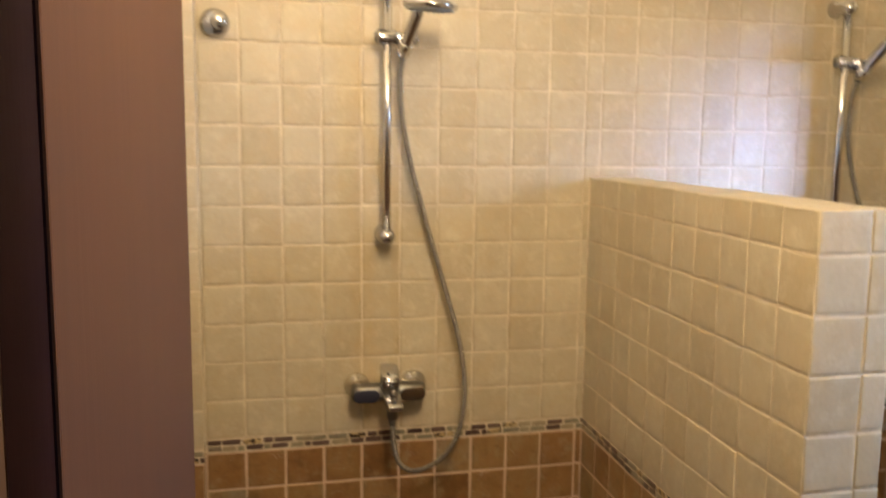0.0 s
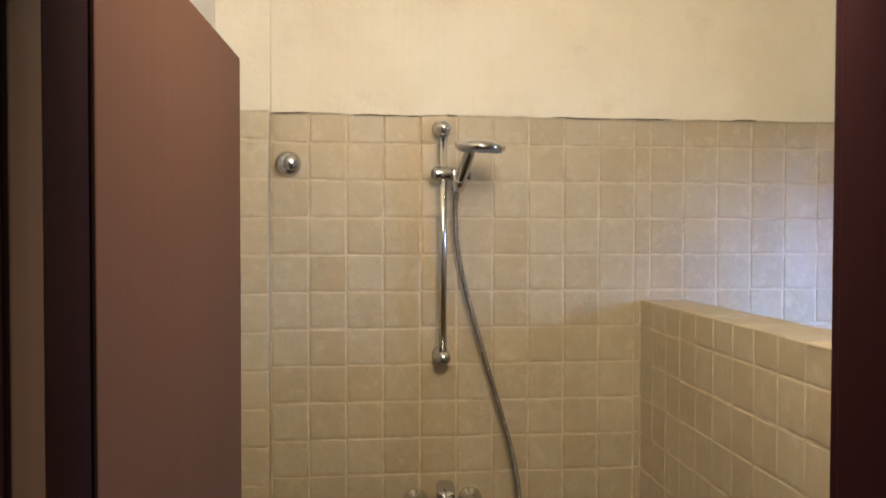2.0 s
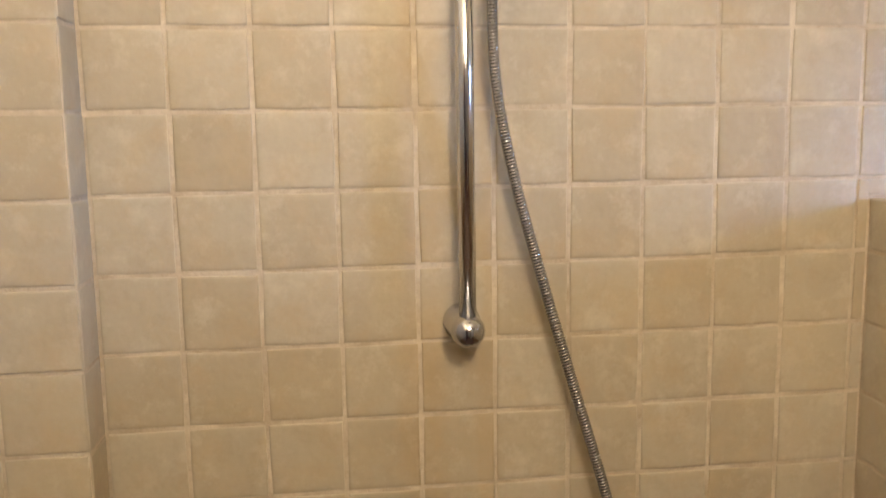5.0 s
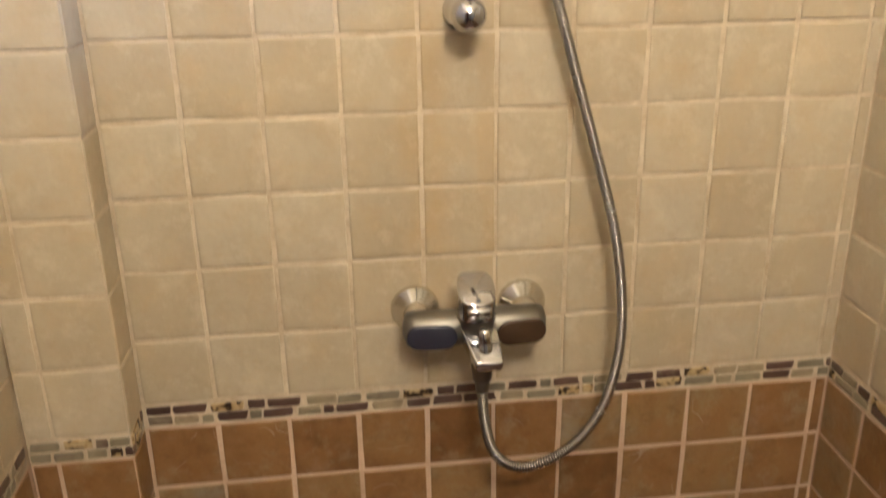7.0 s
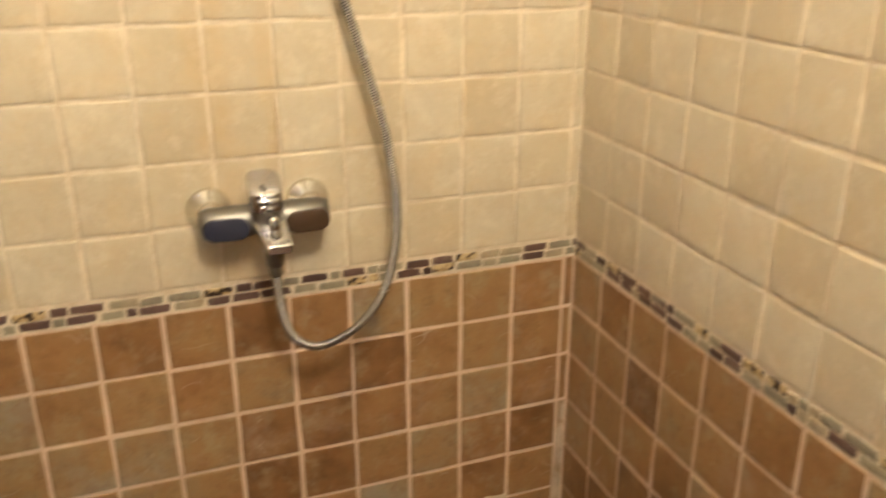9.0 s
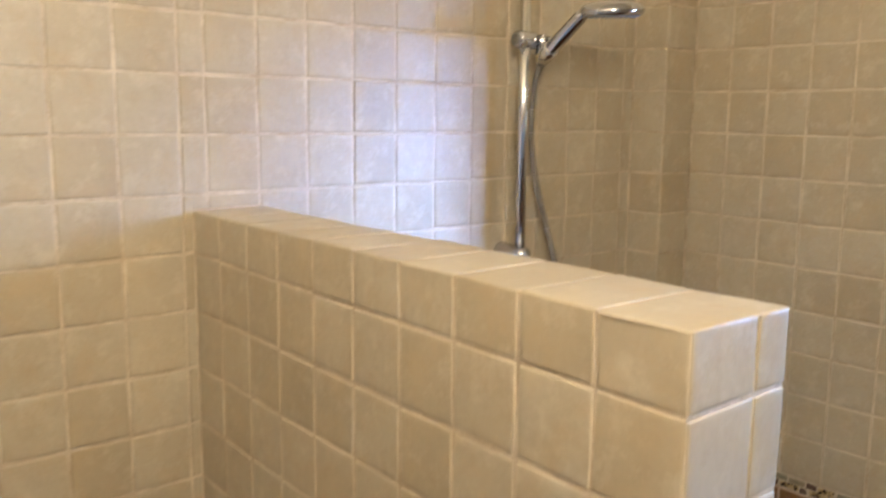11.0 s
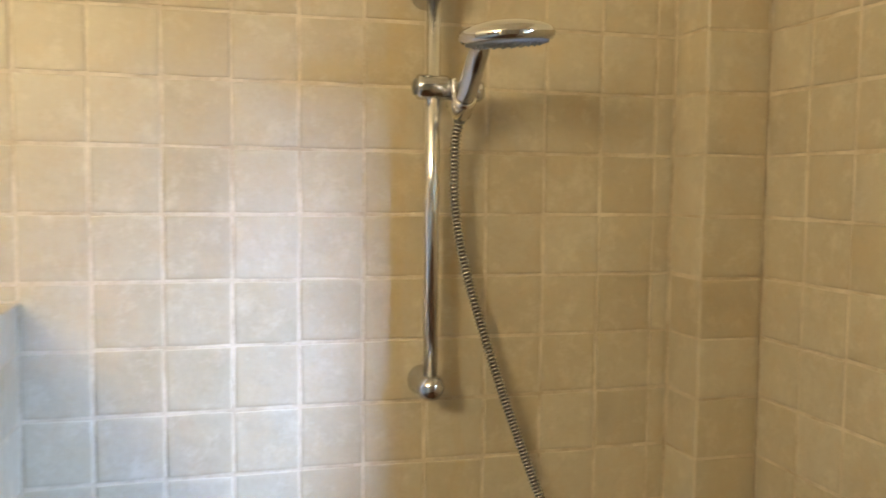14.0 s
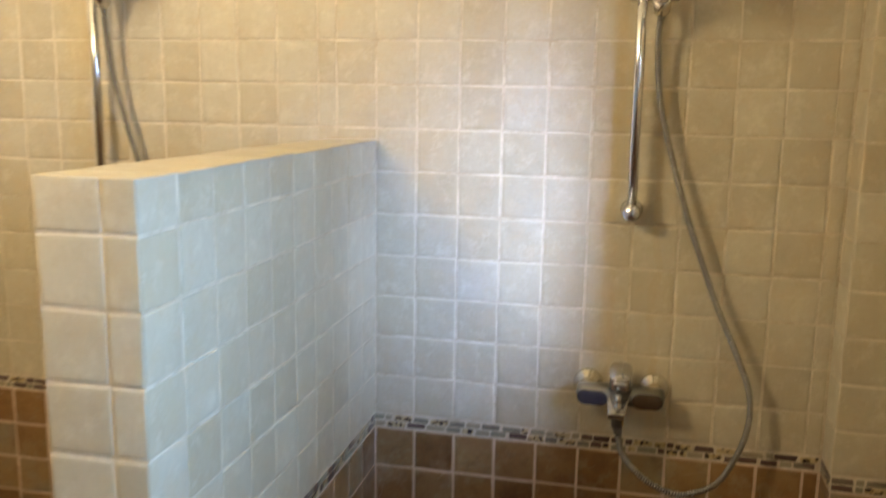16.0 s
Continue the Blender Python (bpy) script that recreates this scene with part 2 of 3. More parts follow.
def tile_mesh(name, mat, seed, wave=0.024, lift=0.04, soft=0.035):
    """A pillowed tile of size 1 x 1 with uneven edges, its face towards +z."""
    rnd = random.Random(seed)
    bm = bmesh.new()
    corners = [(-0.5, -0.5), (0, -0.5), (0.5, -0.5), (0.5, 0), (0.5, 0.5), (0, 0.5), (-0.5, 0.5), (-0.5, 0)]
    edge = [(x * (1 - rnd.random() * wave * (1.4 if x and y else 1)), y * (1 - rnd.random() * wave * (1.4 if x and y else 1))) for x, y in corners]
    rings = []
    for shrink, h in ((1.0, -0.04), (0.975, lift * 0.55), (1 - 2 * soft, lift * 0.93), (1 - 2 * soft - 0.10, lift)):
        rings.append([bm.verts.new((x * shrink, y * shrink, h * (1 + 0.25 * (rnd.random() - 0.5)))) for x, y in edge])
    for lo, hi in zip(rings, rings[1:]):
        for i in range(8):
            j = (i + 1) % 8
            bm.faces.new((lo[i], lo[j], hi[j], hi[i]))
    mid = bm.verts.new((0, 0, lift * (1 + 0.3 * (rnd.random() - 0.3))))
    for i in range(8):
        bm.faces.new((rings[3][i], rings[3][(i + 1) % 8], mid))
    me = finish(bm, name, mat, True)
    for q in me.polygons[:8]:
        q.use_smooth = False
    return me


CREAM_TILES = [tile_mesh("cream_tile", CREAM, s, 0.026, 0.046, 0.05) for s in range(8)]
BROWN_TILES = [tile_mesh("brown_tile", BROWN, 50 + s, 0.022) for s in range(8)]
CHIPS = [tile_mesh("mosaic_chip", STONE, 90 + s, 0.13, 0.05, 0.03) for s in range(8)]
pick = random.Random(4)
GAP = 0.0031
ZM, LISTEL, TOP, COPING = 0.84, 0.037, 2.018, 1.514


def lay(parent, name, meshes, origin, across, out, u0, u1, z0, z1, gap=GAP, up=(0, 0, 1), skew=1.0):
    """One tile on the face through origin, whose columns run along across and whose front looks along out."""
    a, v, n = Vector(across), Vector(up), Vector(out)
    c = Vector(origin) + a * ((u0 + u1) / 2 + pick.gauss(0, 0.0005) * skew) + v * ((z0 + z1) / 2 + pick.gauss(0, 0.0005) * skew)
    if a.cross(v).dot(n) < 0:
        a = -a
    turn = Matrix((a, v, n)).transposed().to_4x4()
    ob = new(name, pick.choice(meshes))
    ob.parent = parent
    ob.matrix_basis = Matrix.Translation(c + n * pick.gauss(-0.0015, 0.0002)) @ turn @ pose(0, 0, 0, pick.gauss(0, 0.35) * skew, pick.gauss(0, 0.35) * skew, pick.gauss(0, 0.25) * skew) @ Matrix.Diagonal((u1 - u0 - gap, z1 - z0 - gap, 0.024, 1))
    return ob


def clad(parent, origin, across, out, columns, top, low=True, under=None):
    """Cream tiles down to the mosaic listel, the listel, and brown tiles to the floor."""
    rows = [(ZM + 0.1 * k, min(ZM + 0.1 * (k + 1), top)) for k in range(12) if ZM + 0.1 * k < top - 0.012]
    under = under or columns
    for z0, z1 in rows:
        for u0, u1 in (under if z0 < 1.45 else columns):
            lay(parent, "cream_tile", CREAM_TILES, origin, across, out, u0, u1, z0, z1)
    if not low:
        return
    for k in range(8):
        for u0, u1 in under:
            z1 = ZM - LISTEL - 0.1 * k
            lay(parent, "brown_tile", BROWN_TILES, origin, across, out, u0, u1, max(z1 - 0.1, 0.004), z1, 0.0043)
    start, end = columns[0][0], columns[-1][1]
    start, end = min(start, end), max(start, end)
    for row in range(2):
        u = start + 0.001
        while u < end - 0.008:
            w = min(pick.choice((0.019, 0.030, 0.040, 0.047, 0.050)) * pick.uniform(0.92, 1.08), end - 0.001 - u)
            z0 = ZM - LISTEL + 0.003 + row * 0.0155
            if w > 0.007:
                lay(parent, "mosaic_chip", CHIPS, origin, across, out, u, u + w, z0, z0 + 0.0158, 0.0020, skew=1.6)
            u += w


def cols(start, stop, step=0.1):
    """Column edges from start to stop, the last one cut."""
    out, u, way = [], start, 1 if stop > start else -1
    while (stop - u) * way > 0.012:
        v = u + way * step
        v = stop if (stop - v) * way < 0.012 else v
        out.append((min(u, v), max(u, v)))
        u = v
    return sorted(out)


def grouted(name, boxes, label, category="wall"):
    """Masonry core: its upper faces carry the cream joints, its foot the tan ones."""
    ob = structure(name, boxed(*[b for b in boxes]), GROUT, label, category)
    ob.data.materials.append(GROUT_LOW)
    bm = bmesh.new()
    bm.from_mesh(ob.data)
    bmesh.ops.bisect_plane(bm, geom=bm.verts[:] + bm.edges[:] + bm.faces[:], plane_co=(0, 0, ZM - LISTEL), plane_no=(0, 0, 1))
    for f in bm.faces:
        if f.calc_center_median().z < ZM - LISTEL:
            f.material_index = 1
    bm.to_mesh(ob.data)
    bm.free()
    return ob


def plaster_sheet(name, start, across, out, length, z0, z1, label, thick=0.006, seed=0):
    """Plaster above the tiles, its lower edge trowelled by hand and a little proud."""
    a, n, s = Vector(across), Vector(out), Vector(start)
    count = max(3, int(length / 0.02))
    bm = bmesh.new()
    top_front, low_front, low_back = [], [], []
    for i in range(count + 1):
        u = length * i / count
        dip = 0.005 * noise.noise((u * 5, seed, 0)) + 0.004 * noise.noise((u * 17, seed, 3))
        deep = max(0.0004, thick * (0.42 + 1.5 * noise.noise((u * 9, seed, 9))))
        p = s + a * u
        top_front.append(bm.verts.new(p + n * thick + Vector((0, 0, z1))))
        low_front.append(bm.verts.new(p + n * deep + Vector((0, 0, z0 + dip))))
        low_back.append(bm.verts.new(p - n * 0.004 + Vector((0, 0, z0 + dip * 0.4 + 0.002))))
    for i in range(count):
        for lo, hi in ((low_front, top_front), (low_back, low_front)):
            bm.faces.new((lo[i], lo[i + 1], hi[i + 1], hi[i]))
    bmesh.ops.recalc_face_normals(bm, faces=bm.faces[:])
    return structure(name, bm, PLASTER, label, "wall plaster")


# ---- setting ----
XL, XR, CEIL = -0.135, 2.295, 2.75
PW, PE, PSKEW_W, PSKEW_E = 1.0215, 1.146, 0.0215, -0.005
floor = structure("floor", boxed((-1.2, 3.1, -3.6, 0.25, -0.1, 0.0)), FLOOR, "brown terracotta tiled floor of the shower room", "floor")
ceiling = structure("ceiling", boxed((-1.2, 3.1, -3.6, 0.25, CEIL, CEIL + 0.1)), PLASTER, "plain cream plastered ceiling of the shower room", "ceiling")
wall_north = grouted("wall_north", [(XL - 0.2, XR + 0.2, 0.002, 0.2, 0, CEIL)], "cream and brown square tiled wall behind both showers")
boxing_west = grouted("wall_boxing_west", [(XL, -0.002, -0.068, 0.002, 0, CEIL)], "narrow tiled pipe boxing in the corner beside the shower")
boxing_east = grouted("wall_boxing_east", [(2.182, XR, -0.096, 0.002, 0, CEIL)], "narrow tiled pipe boxing in the corner beside the far shower")
wall_west = grouted("wall_west", [(XL - 0.2, XL - 0.002, -1.72, 0.002, 0, CEIL)], "cream and brown tiled side wall next to the door")
WY0, WY1, WZ0, WZ1 = -1.55, -0.915, 1.40, 2.06
wall_east = grouted("wall_east", [(XR + 0.002, XR + 0.5, WY1, 0.002, 0, CEIL), (XR + 0.002, XR + 0.5, -2.9, WY0, 0, CEIL),
                                  (XR + 0.002, XR + 0.5, WY0, WY1, 0, WZ0), (XR + 0.002, XR + 0.5, WY0, WY1, WZ1, CEIL)], "cream tiled side wall with a deep window opening")
partition = grouted("partition_wall", [(PW + 0.002, PE - 0.002, -0.998, 0.002, 0, COPING - 0.003)], "half-height tiled partition wall between the two showers", "partition")
for v in partition.data.vertices:
    v.co.x += min(v.co.y, 0.0) * (PSKEW_W if v.co.x < 1.09 else PSKEW_E)
wall_south = structure("wall_south", boxed((XL - 0.2, -0.035, -1.92, -1.72, 0, CEIL), (0.645, 0.90, -1.92, -1.72, 0, CEIL), (-0.035, 0.645, -1.92, -1.72, 2.06, CEIL),
                                           (0.80, 0.90, -2.9, -1.92, 0, CEIL), (0.90, XR + 0.5, -2.9, -2.8, 0, CEIL)), PLASTER, "plain cream plastered wall around the doorway", "wall")
passage = structure("wall_passage", boxed((-1.1, -1.0, -3.5, -1.92, 0, CEIL), (-1.0, 0.80, -3.5, -3.4, 0, CEIL), (-1.0, XL - 0.2, -1.92, -1.82, 0, CEIL)), PLASTER, "plain dim plastered walls of the passage before the door", "wall")

plaster_north = plaster_sheet("plaster_north", (0, 0.0, 0), (1, 0, 0), (0, -1, 0), 2.18, TOP, CEIL, "cream hand-trowelled plaster above the tiles", 0.006, 1)
plaster_sheet("plaster_boxing_west", (XL, -0.07, 0), (1, 0, 0), (0, -1, 0), 0.139, TOP - 0.003, CEIL, "cream plaster on the pipe boxing", 0.005, 2)
plaster_sheet("plaster_boxing_west_return", (-0.003, -0.075, 0), (0, 1, 0), (1, 0, 0), 0.072, TOP - 0.003, CEIL, "cream plaster on the side of the pipe boxing", 0.004, 3)
plaster_sheet("plaster_boxing_east", (2.180, -0.098, 0), (1, 0, 0), (0, -1, 0), 0.115, TOP, CEIL, "cream plaster on the far pipe boxing", 0.005, 4)
plaster_sheet("plaster_boxing_east_return", (2.180, -0.103, 0), (0, 1, 0), (-1, 0, 0), 0.1, TOP, CEIL, "cream plaster on the side of the far pipe boxing", 0.004, 5)
plaster_sheet("plaster_west", (XL, -1.72, 0), (0, 1, 0), (1, 0, 0), 1.65, TOP, CEIL, "cream plaster above the side wall's tiles", 0.006, 6)
plaster_sheet("plaster_east", (XR, -0.913, 0), (0, 1, 0), (-1, 0, 0), 0.815, TOP, CEIL, "cream plaster above the far side wall's tiles", 0.006, 7)
plaster_sheet("plaster_east_front", (XR, -2.8, 0), (0, 1, 0), (-1, 0, 0), 1.25, TOP, CEIL, "cream plaster above the tiles beyond the window", 0.006, 8)

SKY_GLOW, snt, sb = material("bright_sky", 1.0)
sb.inputs["Base Color"].default_value = (0, 0, 0, 1)
sb.inputs["Emission Color"].default_value = (0.72, 0.87, 1.0, 1)
sb.inputs["Emission Strength"].default_value = 3.5
structure("backdrop", boxed((3.02, 3.03, -2.2, -0.2, 0.9, 2.6)), SKY_GLOW, "bright hazy sky outside the window opening", "sky")

# ---- doorway and door ----
door_frame = tagged(new("door_frame"), "dark brown painted wooden door frame of the shower room", "door frame", kind="structure")
JL, JR = 0.008, 0.586
# the near-black strip stands in for a deeper, shaded rebate
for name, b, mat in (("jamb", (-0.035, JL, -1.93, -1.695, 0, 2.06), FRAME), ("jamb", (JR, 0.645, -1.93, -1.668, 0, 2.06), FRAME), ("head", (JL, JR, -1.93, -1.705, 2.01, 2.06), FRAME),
                     ("door_stop", (JL, JL + 0.003, -1.852, -1.797, 0, 2.0), FRAME_MID), ("seal", (JL, JL + 0.002, -1.797, -1.699, 0, 2.0), REBATE_SHADE), ("door_stop", (JR - 0.004, JR, -1.79, -1.684, 0, 2.0), FRAME)):
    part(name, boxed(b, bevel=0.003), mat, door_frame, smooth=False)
door = tagged(new("door"), "open smooth brown door standing inside the shower room", "door")
door.matrix_world = pose(0.010, -1.685, 0, 0, 0, 87.1)
part("leaf", boxed((0.0, 0.624, 0.0, 0.04, 0.012, 1.958), bevel=0.0025), DOOR, door, smooth=False)
hinge_bm = lathe(bmesh.new(), [(0.007, 0), (0.007, 0.09)], Matrix.Translation((-0.004, 0.046, 1.6)), 12)
part("hinge", hinge_bm, SATIN, door)

# ---- shower fittings ----


def swept(points, radius, rib, pitch, steps=12):
    """A tube along a smooth line through the points, with turns of a spiral-wound hose."""
    pts = [Vector(p) for p in points]
    pts = [pts[0] * 2 - pts[1], *pts, pts[-1] * 2 - pts[-2]]
    line = []
    for i in range(1, len(pts) - 2):
        p0, p1, p2, p3 = pts[i - 1:i + 3]
        for k in range(60):
            t = k / 60
            line.append(0.5 * ((2 * p1) + (p2 - p0) * t + (2 * p0 - 5 * p1 + 4 * p2 - p3) * t * t + (3 * p1 - p0 - 3 * p2 + p3) * t ** 3))
    line.append(pts[-2])
    run = [0.0]
    for a, c in zip(line, line[1:]):
        run.append(run[-1] + (c - a).length)
    verts, faces, count = [], [], int(run[-1] / pitch * 4)
    k, side = 0, Vector((1, 0, 0))
    for i in range(count + 1):
        s = run[-1] * i / count
        while k < len(run) - 2 and run[k + 1] < s:
            k += 1
        f = (s - run[k]) / max(run[k + 1] - run[k], 1e-6)
        p, way = line[k].lerp(line[k + 1], f), (line[k + 1] - line[k]).normalized()
        side = (side - way * side.dot(way)).normalized()
        other = way.cross(side)
        r = radius + (-rib if i % 4 == 0 else rib * (0.3, 1.0, 0.3)[i % 4 - 1])
        verts += [p + side * (r * math.cos(a)) + other * (r * math.sin(a)) for a in (2 * math.pi * j / steps for j in range(steps))]
        if i:
            b0, b1 = (i - 1) * steps, i * steps
            faces += [(b0 + j, b0 + (j + 1) % steps, b1 + (j + 1) % steps, b1 + j) for j in range(steps)]
    me = bpy.data.meshes.new("hose")
    me.from_pydata([tuple(v) for v in verts], [], faces)
    bm = bmesh.new()
    bm.from_mesh(me)
    bm.faces.ensure_lookup_table()
    for i, f in enumerate(bm.faces):
        f.material_index = 1 if i // steps % 4 in (0, 3) else 0
    bmesh.ops.recalc_face_normals(bm, faces=bm.faces[:])
    return bm


def shower_rail(x, z_low, z_high, z_slide, group, neck):
    """Wall rail with two round brackets and a sliding holder."""
    rail = tagged(new("shower_rail"), "polished chrome shower rail fixed upright on cream tiles", "shower rail", group)
    rail.matrix_world = pose(x, 0, 0)
    part("bar", turned([(0.0108, 0), (0.0108, z_high - z_low)], (0, -0.058, z_low), (0, -0.058, z_high), 24), BAR, rail)
    for z in (z_low, z_high):
        b = turned([(0.024, 0), (0.0245, 0.004), (0.0215, 0.012), (0.0212, 0.052), (0.0215, 0.058), (0.0205, 0.066), (0.0170, 0.075), (0.0095, 0.080), (0.003, 0.082)], (0, 0, z), (0, -0.1, z), 32)
        part("bracket", b, CHROME, rail)
    s = turned([(0.014, 0), (0.0185, 0.003), (0.0192, 0.008), (0.0192, 0.044), (0.0175, 0.05), (0.009, 0.052)], (-0.027, -0.058, z_slide), (1, -0.058, z_slide), 28)
    slider = part("slider", s, CHROME, rail)
    foot, top = Vector((0.039, -0.080, z_slide - 0.030)), Vector(neck) + Vector((0, 0, z_slide))
    cradle = boxed((0.022, 0.030, -0.088, -0.050, z_slide - 0.030, z_slide + 0.012), (0.026, 0.052, -0.060, -0.050, z_slide - 0.022, z_slide + 0.010), bevel=0.0025)
    holder = part("holder", cradle, CHROME, slider)
    part("sleeve", turned([(0.0150, -0.016), (0.0172, -0.012), (0.0186, 0.016), (0.0178, 0.022), (0.0158, 0.023)], foot, top, 28), ROSE, holder)
    knob = turned([(0.010, 0), (0.0150, 0.002), (0.0162, 0.006), (0.0162, 0.017), (0.0130, 0.021), (0.004, 0.0225)], (0.054, -0.064, z_slide - 0.004), (1, -0.064, z_slide - 0.004), 24)
    part("knob", knob, CHROME, slider)
    part("knob", turned([(0.0125, 0), (0.0125, 0.002), (0.007, 0.0045), (0.002, 0.005)], (-0.027, -0.058, z_slide), (-1, -0.058, z_slide), 24), SATIN, slider)
    return rail


def hand_shower(x, z, lean, group, neck, centre):
    """Hand shower in its holder: a tapered handle and a broad flat head that sprays downwards."""
    thing = tagged(new("hand_shower"), "chrome hand shower with a broad round head held in the rail", "hand shower", group)
    foot, neck, centre = Vector((0.039, -0.080, -0.030)), Vector(neck), Vector(centre)
    thing.matrix_world = pose(x, 0, z)
    length = (neck - foot).length
    part("handle", turned([(0.0095, -0.006), (0.0135, 0), (0.0148, 0.012), (0.0154, 0.05), (0.0148, length * 0.7), (0.0142, length), (0.011, length + 0.014), (0.003, length + 0.018)], foot, neck, 28), CHROME, thing)
    part("nut", turned([(0.0075, 0), (0.0105, 0.002), (0.0105, 0.016), (0.0088, 0.019)], foot - (neck - foot).normalized() * 0.02, foot, 8), SATIN, thing)
    tilt = Vector((lean, -0.07, 1)).normalized()
    up = centre + tilt
    head = part("head", turned([(0.050, -0.010), (0.060, -0.009), (0.0632, -0.004), (0.0635, 0.001), (0.0615, 0.006), (0.052, 0.012), (0.034, 0.017), (0.015, 0.0195), (0.002, 0.020)], centre, up, 48), CHROME, thing)
    part("spray_face", turned([(0.054, -0.0125), (0.0555, -0.0105), (0.0555, -0.008)], centre, up, 40), RUBBER, head, "grey rubber spray face")
    m = along(centre, up)
    tip = finish(lathe(bmesh.new(), [(0.0016, -0.0155), (0.002, -0.012)], Matrix.Identity(4), 6), "nozzle", RUBBER, True)
    for ring, count in ((0.016, 8), (0.030, 14), (0.044, 22)):
        for i in range(count):
            a = 2 * math.pi * i / count
            nozzle = new("nozzle", tip)
            nozzle.parent = head
            nozzle.matrix_basis = m @ Matrix.Translation((ring * math.cos(a), ring * math.sin(a), 0))
    return thing


def shower_mixer(x, z, half, group, swing):
    """Exposed single-lever mixer on two bell-shaped roses."""
    thing = tagged(new("shower_mixer"), "lime-spotted chrome shower mixer tap on cream tiles", "mixer tap", group)
    thing.matrix_world = pose(x, 0, z)
    for sx in (-half, half):
        part("rose", turned([(0.0325, 0), (0.0338, 0.002), (0.0336, 0.006), (0.0320, 0.0095), (0.0180, 0.0205), (0.0168, 0.024), (0.0162, 0.060)], (sx, 0, -0.009), (sx, -1, -0.009), 36), ROSE, thing)
    bar = bmesh.new()
    for sx in (-1, 1):
        x0, x1 = sorted((sx * 0.012, sx * 0.097))
        box(bar, x0, x1, -0.086, -0.047, -0.029, 0.013, 0.0155)
    for v in bar.verts:
        v.co.z -= max(0.0, -0.060 - v.co.y) * 0.22 + (abs(v.co.x) / 0.097) ** 2 * 0.003
        v.co.y += (abs(v.co.x) / 0.097) ** 2 * 0.006
    body = part("body", bar, SATIN, thing)
    # dark reflections on the arm fronts, modelled as thin coloured plates
    for sx, mat, label in ((-1, BLUE, "dark bluish reflection on the front, built as a coloured plate"), (1, DARK, "dark brownish reflection on the front, built as a coloured plate")):
        x0, x1 = sorted((sx * 0.027, sx * 0.093))
        inset = boxed((x0, x1, -0.0885, -0.0800, -0.0310, 0.0030))
        ends = [e for e in inset.edges if abs(e.verts[0].co.y - e.verts[1].co.y) > 0.001]
        bmesh.ops.bevel(inset, geom=ends, offset=0.0160, segments=6, profile=0.5, affect="EDGES")
        rim = [e for e in inset.edges if e.verts[0].co.y < -0.088 and e.verts[1].co.y < -0.088]
        bmesh.ops.bevel(inset, geom=rim, offset=0.0016, segments=2, profile=0.5, affect="EDGES")
        for v in inset.verts:
            v.co.y += (abs(v.co.x) / 0.097) ** 2 * 0.006
            v.co.z -= 0.003
        part("front_reflection", inset, mat, body, label)
    core = turned([(0.021, -0.030), (0.024, -0.026), (0.0255, 0.000), (0.0275, 0.005), (0.0275, 0.009), (0.0255, 0.011)], (0, -0.070, 0.0), (0, -0.070, 1), 32)
    part("cartridge_housing", core, SATIN, thing)
    # the lever is an upright hood, cut off aslant towards the front, with a flat face
    hood = bmesh.new()
    rings = []
    for size, h in ((0.94, 0.008), (1.0, 0.011), (1.0, 0.034), (1.0, 0.075)):
        ring = []
        for i in range(40):
            a = 2 * math.pi * i / 40
            c, d = math.cos(a), math.sin(a)
            ring.append(hood.verts.new((0.0245 * size * math.copysign(abs(c) ** 0.5, c), -0.072 + 0.0285 * size * math.copysign(abs(d) ** 0.8, d), h)))
        rings.append(ring)
    for lo, hi in zip(rings, rings[1:]):
        for i in range(40):
            hood.faces.new((lo[i], lo[(i + 1) % 40], hi[(i + 1) % 40], hi[i]))
    hood.faces.new(rings[0][::-1])
    hood.faces.new(rings[-1])
    cut = bmesh.ops.bisect_plane(hood, geom=hood.verts[:] + hood.edges[:] + hood.faces[:], plane_co=(0, -0.048, 0.056), plane_no=(0, -0.42, 1.0), clear_outer=True)
    rim = [e for e in cut["geom_cut"] if isinstance(e, bmesh.types.BMEdge)]
    face = bmesh.ops.edgeloop_fill(hood, edges=rim)["faces"]
    bmesh.ops.inset_region(hood, faces=face, thickness=0.0012, depth=0.0008)
    bmesh.ops.recalc_face_normals(hood, faces=hood.faces[:])
    lever = part("lever", hood, CHROME, thing)
    lever.data.set_sharp_from_angle(angle=radians(35))
    lip = boxed((-0.0165, 0.0165, -0.1085, -0.092, 0.018, 0.031), bevel=0.0045)
    part("lever_lip", lip, CHROME, lever)
    # the spout: a wedge that narrows and falls towards the front, with an undercut tip
    spout = bmesh.new()
    top = [(-0.028, -0.058, 0.004), (0.028, -0.058, 0.004), (swing + 0.0185, -0.136, -0.032), (swing - 0.0185, -0.136, -0.032)]
    low = [(-0.021, -0.058, -0.034), (0.021, -0.058, -0.034), (swing + 0.0165, -0.130, -0.047), (swing - 0.0165, -0.130, -0.047)]
    tv, lv = [spout.verts.new(v) for v in top], [spout.verts.new(v) for v in low]
    spout.faces.new(tv)
    spout.faces.new(lv[::-1])
    for i in range(4):
        spout.faces.new((tv[i], lv[i], lv[(i + 1) % 4], tv[(i + 1) % 4]))
    bmesh.ops.recalc_face_normals(spout, faces=spout.faces[:])
    bmesh.ops.bevel(spout, geom=spout.edges[:], offset=0.0035, segments=3, profile=0.6, affect="EDGES")
    part("outlet", spout, CHROME, thing)
